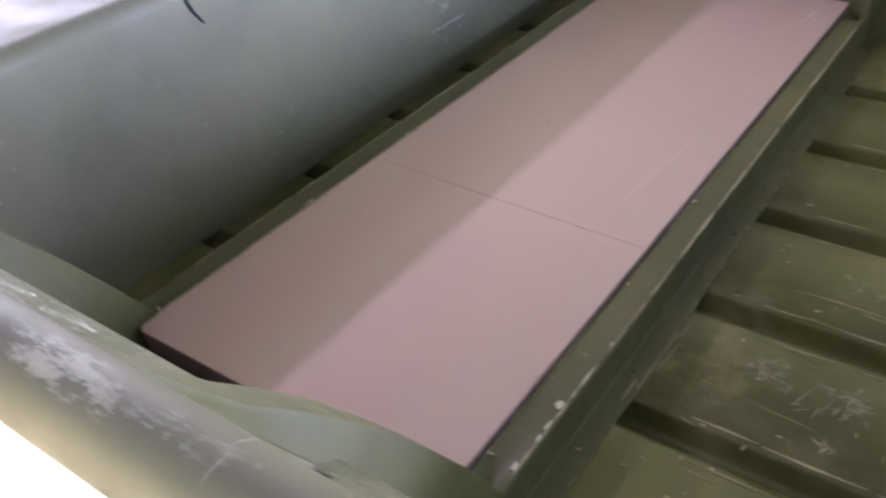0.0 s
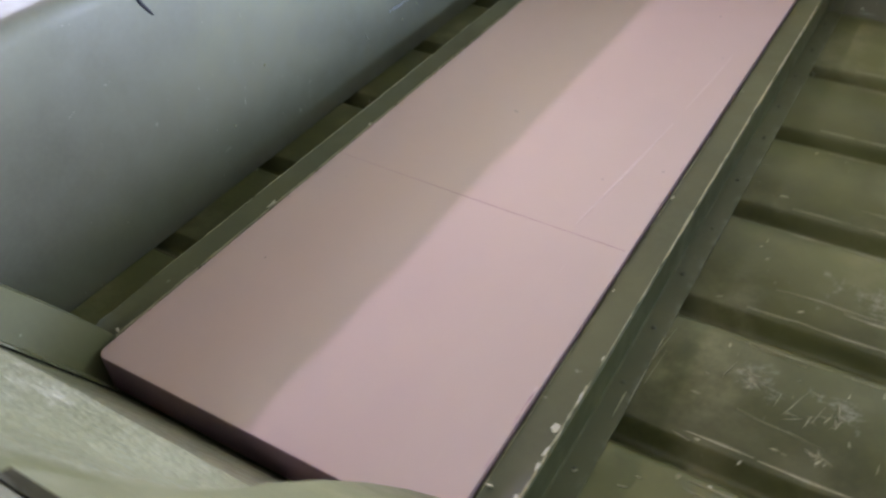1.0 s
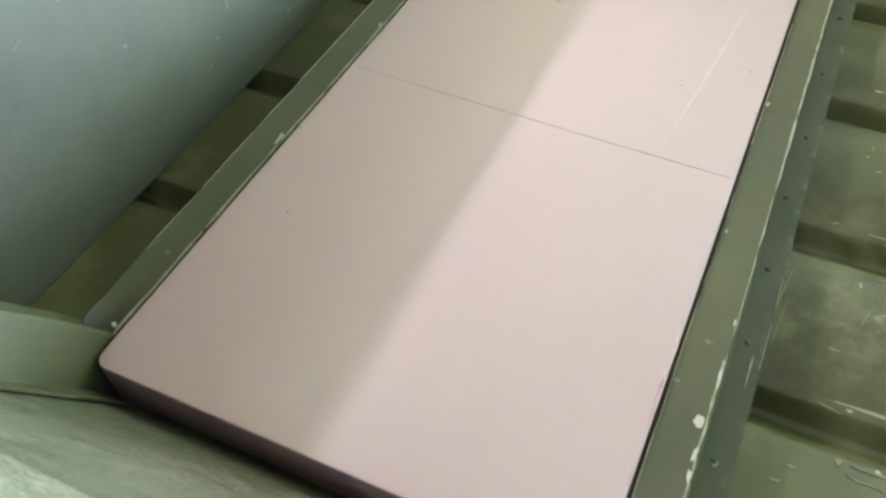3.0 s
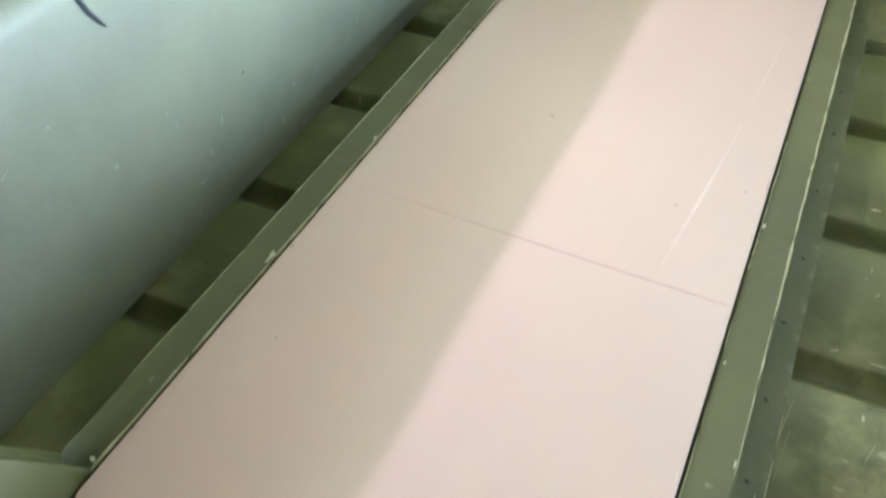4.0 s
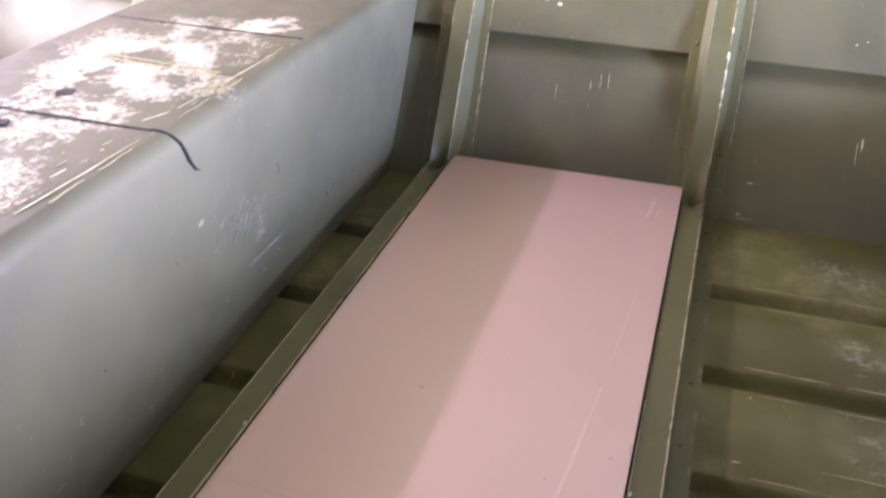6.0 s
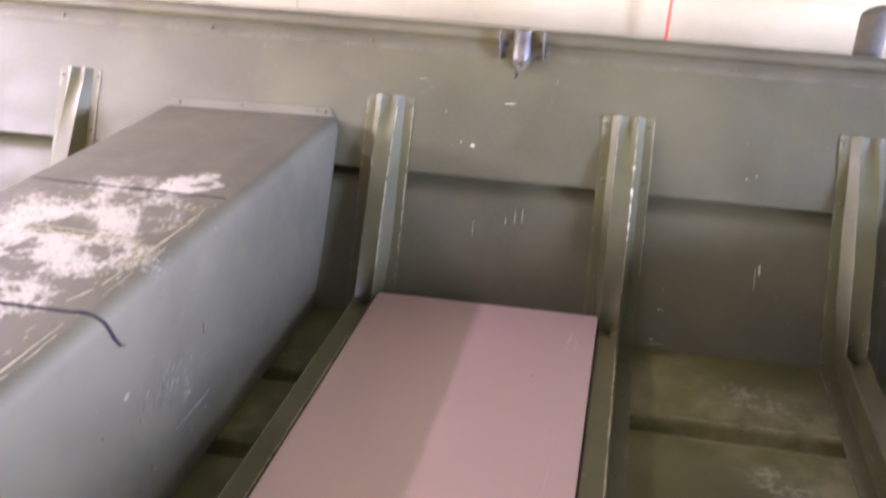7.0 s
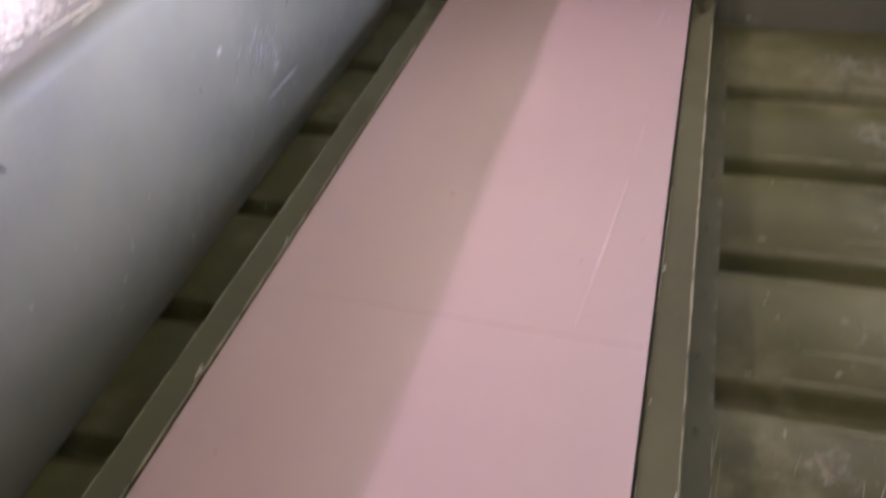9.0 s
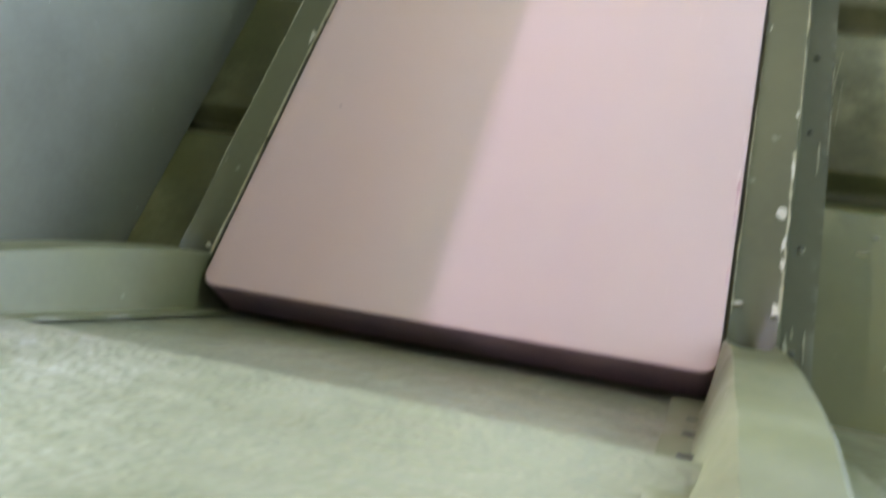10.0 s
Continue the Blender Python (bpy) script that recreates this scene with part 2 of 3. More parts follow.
def tube(points, radius, sides=10, taper=None):
    pts = [Vector(p) for p in points]
    rings = []
    for i, p in enumerate(pts):
        d = (pts[min(i + 1, len(pts) - 1)] - pts[max(i - 1, 0)]).normalized()
        u = d.orthogonal().normalized() if abs(d.z) > 0.95 else d.cross(Vector((0, 0, 1))).normalized()
        v = d.cross(u)
        r = radius * (taper[i] if taper else 1)
        rings.append([p + r * (math.cos(a) * u + math.sin(a) * v) for a in [2 * math.pi * k / sides for k in range(sides)]])
    return loft(rings)


def ribbon(points, up, widths, lift=0.0006):
    """A thin flat mark lying on a surface whose normal is up."""
    pts, up = [Vector(p) for p in points], Vector(up).normalized()
    rings = []
    for i, p in enumerate(pts):
        d = (pts[min(i + 1, len(pts) - 1)] - pts[max(i - 1, 0)]).normalized()
        s = d.cross(up).normalized() * widths[i] / 2
        rings.append([p + s + up * lift, p - s + up * lift, p - s - up * 0.001, p + s - up * 0.001])
    return loft(rings)


def splotch(centre, up, along, size, seed, lift=0.0006):
    """An uneven flake, thin and flat."""
    rnd = random.Random(seed)
    up, along = Vector(up).normalized(), Vector(along).normalized()
    side = up.cross(along)
    ring = []
    for k in range(11):
        a, r = 2 * math.pi * k / 11, rnd.uniform(0.35, 1.0)
        ring.append(Vector(centre) + along * (math.cos(a) * size[0] * r / 2) + side * (math.sin(a) * size[1] * r / 2))
    return loft([[p + up * lift for p in ring], [p - up * 0.001 for p in ring]])


# ---- the setting ----
GROUND = -0.0325
ground = tagged(part("ground", loft([[(-60, -60, GROUND), (60, -60, GROUND), (60, -60, GROUND - 0.3), (-60, -60, GROUND - 0.3)],
                                     [(-60, 60, GROUND), (60, 60, GROUND), (60, 60, GROUND - 0.3), (-60, 60, GROUND - 0.3)]]), M_GROUND),
                "pale concrete slab under and around the boat", "ground", kind="structure")
# Unseen roof, added to block the sun; dark to cut light from above.
ceiling = tagged(part("ceiling", box((6.3, 5.7, 0.12), (1.60, -0.65, 2.06)), M_ROOF),
                 "unseen plain roof, added to keep sun off the boat", "ceiling", kind="structure")
# Unseen wall added on the left, open only where a lamp shines in.
unseen_wall_west = tagged(part("unseen_wall_west", joined([box((0.12, 2.9, 0.47), (-1.57, 0.62, 0.215)), box((0.12, 2.9, 0.70), (-1.57, 0.62, 1.07)),
                                            box((0.12, 0.55, 0.27), (-1.57, -0.555, 0.585)), box((0.12, 0.68, 0.27), (-1.57, 1.73, 0.585))]), M_PLAIN),
                   "unseen plain dark wall with a long low opening, added to shape the light", "wall", kind="structure")
wall_north = tagged(part("wall_north", box((2.7, 0.16, 2.2), (-0.27, 2.10, 1.08)), M_PLAIN),
                    "house wall clad in cream lap siding", "wall", kind="structure")

# Another unseen wall, added to limit the light from the right.
unseen_wall_east = tagged(part("unseen_wall_east", joined([box((0.14, 4.6, 0.55), (4.7, -1.2, 0.255)), box((0.14, 4.6, 0.93), (4.7, -1.2, 1.535)),
                                            box((0.14, 1.67, 0.54), (4.7, -2.665, 0.80)), box((0.14, 1.87, 0.54), (4.7, 0.165, 0.80))]), M_PLAIN),
                   "unseen plain dark wall with a long low opening, added to shape the light", "wall", kind="structure")

# Unseen, added behind the camera so less sky reaches the right of the boat.
unseen_wall_south = tagged(part("unseen_wall_south", joined([box((4.6, 0.14, 2.02), (2.4, -2.0, 0.99)), box((1.7, 0.14, 1.0), (-0.75, -2.0, 1.50))]), M_PLAIN),
                    "unseen plain dark wall, added to hold back light from the near side", "wall", kind="structure")

# ---- the boat ----
K, KN = 0.5, 0.570          # flare of the far and near sides
Y_FAR, Y_NEAR = 1.110, 0.003  # chines
X0, X1 = -1.30, 2.35
TOP = 0.432
GROOVES = (0.190, 0.367, 0.548, 0.728, 0.909)

boat = tagged(new("boat"), "olive painted aluminium flat-bottomed boat, scratched and worn, resting on concrete", "boat")


def far_y(z):
    return Y_FAR + K * z


SHEER = -0.027  # fall of the far rail along x


def sheered(ob):
    """Tilts what climbs the far side along its falling rail line."""
    for v in ob.data.vertices:
        if v.co.y > 1.0 and v.co.z > 0.0:
            dz = SHEER * (v.co.x - 0.2) * v.co.z / TOP
            v.co.z += dz
            v.co.y += K * dz
    return ob


def near_y(z):
    return Y_NEAR - KN * z if z < 0.205 else Y_NEAR - KN * 0.205 - 0.60 * (z - 0.205)


def groove_line(c, deep=0.022):
    """A pressed groove: a long easy slope on the near side, a short steep one on the far side."""
    ease = lambda f: f * f * (3 - 2 * f)
    near = [(c - 0.024 + 0.028 * i / 8, -deep * ease(i / 8)) for i in range(9)]
    return near + [(c + 0.007 + 0.009 * i / 5, -deep * (1 - ease(i / 5))) for i in range(6)]


line = [(Y_NEAR - 0.004, 0)]
for g in GROOVES:
    line += groove_line(g)
line.append((Y_FAR + 0.004, 0))
shade(part("hull_bottom", plate(line, X0, X1, -0.003, 60), M_FLOOR, boat,
           "ribbed olive floor with scratches and dusty stains"), 58)


def side_line(far):
    """The side panel's line, chine to rail, with its pressed groove."""
    out = []
    for z, off in ((-0.004, 0), (0.020, 0), (0.185, 0), (0.193, 0.002), (0.198, 0.007), (0.202, 0.018), (0.208, 0.027), (0.216, 0.030), (0.2178, 0.024), (0.2182, 0.003), (0.2200, 0), (0.245, 0), (0.33, 0), (TOP, 0)):
        if not far and 0.18 < z < 0.26:
            z += 0.022  # the near groove is pressed a little higher
        y = far_y(z) if far else near_y(z)
        if not far and 0.2401 < z < 0.262:
            off -= 0.012  # the sheet stands proud above its near groove
        out.append((y + (off if far else -off), z))
    return out


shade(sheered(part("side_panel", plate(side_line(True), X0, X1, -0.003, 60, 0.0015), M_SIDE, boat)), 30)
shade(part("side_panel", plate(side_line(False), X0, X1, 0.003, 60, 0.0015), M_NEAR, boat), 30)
for x, name in ((X0, "transom"), (X1, "bow_panel")):
    part(name, loft([[(x + s, near_y(0), 0), (x + s, far_y(0), 0), (x + s, far_y(TOP), TOP), (x + s, near_y(TOP), TOP)] for s in (-0.004, 0)]),
         M_SIDE, boat)


def gunwale(far):
    """Rolled rail along the top of a side, with a riveted lip inside."""
    s = 1 if far else -1
    y = far_y(TOP) if far else near_y(TOP)
    cy, cz, r = y + s * 0.002, TOP + 0.0015, 0.0130
    ring = []
    for k in range(15):
        a = radians(-62 + 290 * k / 14)
        ring.append((cy - s * math.cos(a) * r, cz + math.sin(a) * r))
    slope = K if far else 0.60
    ring.append((y - s * (slope * 0.032 - 0.004), cz - 0.032))
    ring.append((y - s * (slope * 0.032 + 0.0030), cz - 0.032))
    ring.append((y - s * (slope * 0.018 + 0.0035), cz - 0.018))
    rings = [[(X0 + (X1 - X0) * i / 80, q[0], q[1] + 0.0008 * noise.noise((i * 0.35, s, 2))) for q in ring] for i in range(81)]
    ob = part("gunwale", loft(rings), M_RAIL, boat, "rolled olive rail worn to bare metal")
    return shade(sheered(ob) if far else ob, 38)


gunwale_far, gunwale_near = gunwale(True), gunwale(False)

# rivets share one domed mesh
rivet_bm = bmesh.new()
bmesh.ops.create_uvsphere(rivet_bm, u_segments=8, v_segments=4, radius=0.0042)
for v in rivet_bm.verts:
    v.co.z = max(v.co.z, -0.001) * 0.55
rivet_first = part("rivet", rivet_bm, M_SIDE, gunwale_far)
rivet_mesh = rivet_first.data
rivet_mesh.polygons.foreach_set("use_smooth", [True] * len(rivet_mesh.polygons))
bpy.data.objects.remove(rivet_first)


def rivet(parent, place, normal, size=1.0):
    ob = new("rivet", rivet_mesh)
    ob.parent = parent
    ob.matrix_basis = Matrix.Translation(place) @ Vector(normal).to_track_quat("Z", "Y").to_matrix().to_4x4() @ Matrix.Scale(size, 4)
    return ob


N_FAR = Vector((0, -1, K)).normalized()
N_NEAR = Vector((0, 1, KN)).normalized()
for i in range(12):
    x = -1.256 + 0.298 * i
    dz = SHEER * (x - 0.2)
    rivet(gunwale_far, (x, far_y(0.411 + dz) - 0.0055, 0.412 + dz), N_FAR, 0.9)
    rivet(gunwale_near, (x + 0.05, near_y(0.411) + 0.0055, 0.412), N_NEAR, 0.9)

# ---- ribs: hat-shaped channels bent from side to side across the floor ----
HW, FW = 0.0158, 0.0415


def rib(xc, seed, label=""):
    rnd = random.Random(seed)
    secs = []  # y, z, ny, nz, depth, dent, half width of the crown

    def side(far):
        out = []
        k = K if far else 0.58
        n = math.sqrt(1 + k * k)
        y0, dy, nrm = (Y_FAR, k / n, (-1 / n, k / n)) if far else (Y_NEAR + 0.002, -k / n, (1 / n, k / n))
        climb_far = ((0.034, 0.043, 0.012, 1.0), (0.06, 0.043, 0.003, 1.0), (0.10, 0.041, 0.0, 1.0), (0.16, 0.037, 0.0, 1.0), (0.22, 0.032, 0.0, 1.0),
                     (0.27, 0.026, 0.0, 1.0), (0.315, 0.017, 0.004, 0.98), (0.345, 0.0115, 0.0075, 0.96), (0.369, 0.0095, 0.0075, 0.98))
        climb_near = ((0.034, 0.043, 0.012, 1.0), (0.06, 0.043, 0.003, 1.0), (0.10, 0.042, 0.0, 1.0), (0.16, 0.039, 0.0, 1.03), (0.22, 0.0335, 0.0, 1.06),
                      (0.27, 0.027, 0.0, 1.06), (0.315, 0.018, 0.0, 1.03), (0.345, 0.0115, 0.0, 1.0), (0.369, 0.0085, 0.0, 0.98), (0.41, 0.0065, 0.0, 0.98), (0.455, 0.0045, 0.0, 0.98))
        for s, d, dent, w in climb_far if far else climb_near:
            y, z = y0 + dy * s, s / n
            if not far:
                y = near_y(z) + 0.002
                k2 = KN if z < 0.19 else 0.60
                m = math.sqrt(1 + k2 * k2)
                nrm = (1 / m, k2 / m)
            out.append((y, z, *nrm, d + rnd.uniform(-0.001, 0.001), dent if far or s < 0.3 else 0.0, w))
        return out

    near, far = side(False), side(True)
    cos_h = 0.8507
    corner = lambda y, sy: (y, 0, sy * 0.5257, 0.8507, 0.043 / cos_h, 0.020, 1.0)
    secs += near[::-1] + [corner(Y_NEAR, 1)]
    for y, dent in ((0.036, 0.010), (0.055, 0.003), (0.09, 0.0), (0.2, 0.0), (0.4, 0.0), (0.55, 0.0), (0.7, 0.0), (0.9, 0.0), (1.02, 0.0), (1.05, 0.003), (1.066, 0.010)):
        secs.append((y, 0, 0, 1, 0.0445 + rnd.uniform(-0.0006, 0.0006), dent, 1.0))
    secs += [corner(Y_FAR, -1)] + far
    rings = []
    for y, z, ny, nz, d, dent, w in secs:
        h, t = HW * w, 0.0022
        foot = 0.0020 + 0.0075 * min(1.0, z / 0.10)  # walls splay where the channel climbs
        bow = rnd.uniform(-0.0006, 0.0006)
        sect = [(-FW, 0.0004), (-FW, t), (-h - foot - 0.0014, t), (-h - foot, t + 0.002), (-h - 0.0008, d - 0.0025), (-h + 0.0014, d), (-h * 0.5, d - dent * 0.7), (0, d - dent),
                (h * 0.5, d - dent * 0.7), (h - 0.0014, d), (h + 0.0008, d - 0.0025), (h + foot, t + 0.002), (h + foot + 0.0014, t), (FW, t), (FW, 0.0004)]
        rings.append([(xc + u + bow, y + ny * e, z + nz * e) for u, e in sect])
    ob = shade(sheered(part("rib", loft(rings), M_RIB, boat, label)), 32)
    for f in (-1, 1):
        u = xc + f * 0.0285
        for y in (0.052, 0.135, 0.229, 0.323, 0.408, 0.492, 0.60, 0.70, 0.79, 0.88, 0.97, 1.06):
            rivet(ob, (u + rnd.uniform(-0.002, 0.002), y + rnd.uniform(-0.008, 0.008), 0.0022), (0, 0, 1), 0.62)
        for z in (0.09, 0.235, 0.318):
            dz = SHEER * (u - 0.2) * z / TOP
            rivet(ob, (xc + f * (0.0285 + 0.03 * max(0.0, z - 0.1)), far_y(z + dz) - 0.0022, z + dz), N_FAR, 0.85)
            rivet(ob, (u, near_y(z) + 0.0022, z), N_NEAR, 0.85)
    return ob


rib_left = rib(-0.0208, 3, "hat-section rib chipped to bare metal along its edge")
rib_right = rib(0.3775, 4, "hat-section rib chipped to bare metal along its edge")
rib(0.7385, 5)
rib(-0.6135, 6)
rib(1.14, 7)
rib(-1.02, 8)
rib(1.54, 9)

# paint worn off the crown edges, with a few larger chips


def edge_wear(owner, x, z, y0, y1, seed, width):
    rnd = random.Random(seed)
    y = y0
    while y < y1:
        ln = rnd.uniform(0.03, 0.12)
        e = min(y + ln, y1)
        k = 7
        pts = [(x + rnd.uniform(-0.0004, 0.0004), y + (e - y) * i / k, z) for i in range(k + 1)]
        part("edge_wear", ribbon(pts, (0, 0, 1), [width * (0.15 if i in (0, k) else rnd.uniform(0.35, 1.1)) for i in range(k + 1)], 0.0008), M_EDGE, owner)
        y = e - 0.004 + rnd.uniform(0.0, 0.008)


edge_wear(rib_right, 0.3918, 0.0441, 0.045, 1.02, 1, 0.0024)
edge_wear(rib_right, 0.3632, 0.0441, 0.045, 0.60, 11, 0.0012)
edge_wear(rib_left, -0.0063, 0.0441, 0.02, 0.98, 2, 0.0028)
edge_wear(rib_left, -0.0354, 0.0441, 0.10, 0.90, 12, 0.0009)
for k, (x, y, lx, ly) in enumerate(((0.3868, 0.128, 0.008, 0.016), (0.3905, 0.103, 0.004, 0.018), (0.3908, 0.088, 0.0035, 0.014), (0.389, 0.053, 0.007, 0.014), (0.367, 0.055, 0.010, 0.0035),
                                    (0.3915, 0.165, 0.003, 0.020), (0.365, 0.467, 0.004, 0.010), (0.391, 0.215, 0.003, 0.012), (0.366, 0.30, 0.002, 0.006))):
    part("paint_chip", splotch((x, y, 0.0438), (0, 0, 1), (1, 0, 0), (lx, ly), k, 0.0014), M_CHIP, rib_right)
for k, (x, y, lx, ly) in enumerate(((-0.0095, 0.255, 0.006, 0.020), (-0.011, 0.035, 0.006, 0.004), (-0.0085, 0.44, 0.003, 0.012))):
    part("paint_chip", splotch((x, y, 0.0438), (0, 0, 1), (1, 0, 0), (lx, ly), 40 + k, 0.0014), M_CHIP, rib_left)
for z in (0.110, 0.155, 0.205):
    part("flange_slot", splotch((0.350, near_y(z) + 0.004, z), N_NEAR, (1, 0, 0), (0.013, 0.009), int(z * 900), 0.001), M_GAP, rib_right)
# bare streaks low on the flange beside the floor
for k, (x, y, lx, ly) in enumerate(((0.401, 0.050, 0.004, 0.034), (0.4045, 0.062, 0.003, 0.012), (0.4125, 0.052, 0.0018, 0.040), (0.412, 0.215, 0.0016, 0.050), (0.4185, 0.235, 0.0012, 0.060),
                                    (0.406, 0.128, 0.006, 0.006), (0.4185, 0.29, 0.0014, 0.05))):
    part("paint_chip", splotch((x, y, 0.0022), (0, 0, 1), (1, 0, 0), (lx, ly), 140 + k, 0.0008), M_EDGE, rib_right)
for k, (z, lz) in enumerate(((0.215, 0.02), (0.19, 0.028), (0.165, 0.02), (0.15, 0.008), (0.25, 0.01))):
    q = z * math.sqrt(1 + K * K)
    d = 0.0345 - (q - 0.18) * 0.085
    part("paint_chip", splotch(Vector((0.3925, far_y(z), z)) + N_FAR * d, (0.75, -0.6, 0.3), (0, K, 1), (lz, 0.005), 60 + k, 0.0012), M_CHIP, rib_right)


def side_wear(owner, x, depths, z0, z1, seed, width):
    """Rubbed line up a rib where it climbs the far side."""
    rnd = random.Random(seed)
    n, z = math.sqrt(1 + K * K), z0
    while z < z1:
        e = min(z + rnd.uniform(0.02, 0.06), z1)
        pts = []
        for i in range(5):
            q = z + (e - z) * i / 4
            d = float(np.interp(q * n, (0.034, 0.10, 0.16, 0.22, 0.27, 0.315, 0.345, 0.369), depths))
            pts.append(Vector((x + rnd.uniform(-0.0003, 0.0003), far_y(q), q)) + N_FAR * d)
        part("edge_wear", ribbon(pts, N_FAR, [width * rnd.uniform(0.3, 1.1) for i in pts], 0.001), M_EDGE, owner)
        z = e + rnd.uniform(0.0, 0.012)


CROWN = (0.043, 0.041, 0.037, 0.032, 0.026, 0.017, 0.0115, 0.0095)
FLAT = (0.0022,) * 8
for owner, xc, seed in ((rib_left, -0.0208, 5), (rib_right, 0.3775, 7)):
    side_wear(owner, xc + HW - 0.0008, CROWN, 0.07, 0.315, seed, 0.0016)
    side_wear(owner, xc - HW + 0.0008, CROWN, 0.22, 0.315, seed + 20, 0.0010)
    side_wear(owner, xc + FW - 0.001, FLAT, 0.10, 0.32, seed + 40, 0.0014)

# small nicks scattered over the floor beside the rib
rnd = random.Random(33)
for k in range(60):
    x, y = rnd.uniform(0.43, 0.70), rnd.choice((rnd.uniform(0.01, 0.165), rnd.uniform(0.215, 0.34), rnd.uniform(0.39, 0.52), rnd.uniform(0.57, 0.70)))
    a = rnd.choice((0.0, 0.2, 1.3, 1.6)) + rnd.uniform(-0.3, 0.3)
    part("scratch", splotch((x, y, 0.0), (0, 0, 1), (math.cos(a), math.sin(a), 0), (rnd.uniform(0.004, 0.016), rnd.uniform(0.0012, 0.0035)), 300 + k, 0.0006),
         rnd.choice((M_RUB, M_RUB, M_EDGE)), boat)
for c in GROOVES:
    for x0, x1, off, w in ((0.45, 0.72, 0.021, 0.0032), (0.48, 0.71, -0.026, 0.0026)):
        x = x0 + rnd.uniform(0, 0.03)
        while x < x1:
            e = min(x + rnd.uniform(0.03, 0.09), x1)
            y = c + off + rnd.uniform(-0.001, 0.001)
            part("scratch", ribbon([(x, y, 0), ((x + e) / 2, y + rnd.uniform(-0.001, 0.001), 0), (e, y, 0)], (0, 0, 1), (w * 0.3, w * rnd.uniform(0.5, 1.2), w * 0.2), 0.0006),
                 M_RUB, boat)
            x = e + rnd.uniform(0.0, 0.03)

# larger flakes and star-shaped scrapes near the low end of the floor
rnd = random.Random(71)
for x, y, size in ((0.467, 0.062, 0.012), (0.462, 0.049, 0.005), (0.515, 0.064, 0.011), (0.533, 0.062, 0.017), (0.492, 0.035, 0.016), (0.597, 0.087, 0.012), (0.488, 0.122, 0.010),
                   (0.498, 0.133, 0.007), (0.482, 0.165, 0.014), (0.507, 0.167, 0.010), (0.483, 0.208, 0.009), (0.470, 0.026, 0.016), (0.520, 0.201, 0.012), (0.576, 0.233, 0.013)):
    a = rnd.uniform(0, math.pi)
    part("paint_chip", splotch((x, y, 0.0), (0, 0, 1), (math.cos(a), math.sin(a), 0), (size * 0.75, size * rnd.uniform(0.18, 0.42)), int(x * 9000), 0.0007), rnd.choice((M_EDGE, M_RUB, M_CHIP)), boat)
for cx, cy, n, reach in ((0.546, 0.102, 16, 0.020), (0.504, 0.296, 16, 0.018), (0.561, 0.075, 12, 0.018), (0.545, 0.275, 8, 0.022), (0.578, 0.282, 10, 0.014), (0.575, 0.234, 8, 0.012)):
    for k in range(n):
        a, r = rnd.choice((1.2, 1.5, 2.6, 0.2)) + rnd.gauss(0, 0.35), abs(rnd.gauss(0, reach * 0.5))
        b = rnd.uniform(0, 2 * math.pi)
        c, d = Vector((cx + r * math.cos(b), cy + r * math.sin(b), 0)), Vector((math.cos(a), math.sin(a), 0)) * rnd.uniform(0.002, 0.010)
        w = rnd.uniform(0.0004, 0.0012)
        part("scratch", ribbon([c - d, c + d * 0.1, c + d], (0, 0, 1), (w * 0.3, w, w * 0.2), 0.0006), rnd.choice((M_RUB, M_EDGE, M_EDGE)), boat)

# ---- bench seat ----
bench = tagged(new("bench_seat"), "olive bench seat bent from sheet, its top rubbed to bare metal")
bench.parent = boat
SX0, SX1, SZ, SR = -0.445, -0.108, 0.297, 0.020


def seat_shell():
    prof = [(-0.452, 0.001)]
    for k in range(7):
        a = radians(180 - 15 * k)
        prof.append((SX0 + SR + SR * math.cos(a), SZ - SR + SR * math.sin(a)))
    prof += [(SX0 + 0.12, SZ - 0.001), (SX0 + 0.22, SZ - 0.001)]
    for k in range(7):
        a = radians(90 - 15 * k)
        prof.append((SX1 - SR + SR * math.cos(a), SZ - SR + SR * math.sin(a)))
    prof += [(-0.110, 0.18), (-0.113, 0.09), (-0.118, 0.001)]
    rings = []
    for i in range(25):
        f = i / 24
        rings.append([(x + 0.0010 * noise.noise((x * 9, f * 6, z * 9)), near_y(z) + 0.004 + f * (far_y(z) - near_y(z) - 0.008),
                       z + 0.0010 * noise.noise((x * 8, f * 7, 4.0))) for x, z in prof])
    return loft(rings)


shade(part("seat_sheet", seat_shell(), M_SEAT, bench), 50)
# seams cut across the top, curling over the front edge
for y, tail in ((0.541, 0.030), (0.219, 0.026)):
    pts = [(-0.42, y + 0.004), (-0.30, y + 0.003), (-0.20, y + 0.001), (-0.135, y)]
    part("seam_gap", ribbon([(x, q, SZ + 0.0004) for x, q in pts], (0, 0, 1), (0.0015, 0.002, 0.003, 0.004), 0.0006), M_GAP, bench)
    curl = [(-0.136, y, SZ + 0.0006), (-0.126, y + 0.001, SZ + 0.0002), (-0.116, y + 0.003, SZ - 0.0045), (-0.1095, y + 0.006, SZ - 0.012),
            (-0.1075, y + 0.009, SZ - 0.022), (-0.1073, y + 0.014, SZ - 0.034), (-0.1078, y + 0.022, SZ - 0.046), (-0.1082, y + tail, SZ - 0.051)]
    part("seam_gap", tube(curl, 0.0022, 6, (0.9, 1, 1.1, 1.1, 1, 0.9, 0.7, 0.3)), M_GAP, bench)
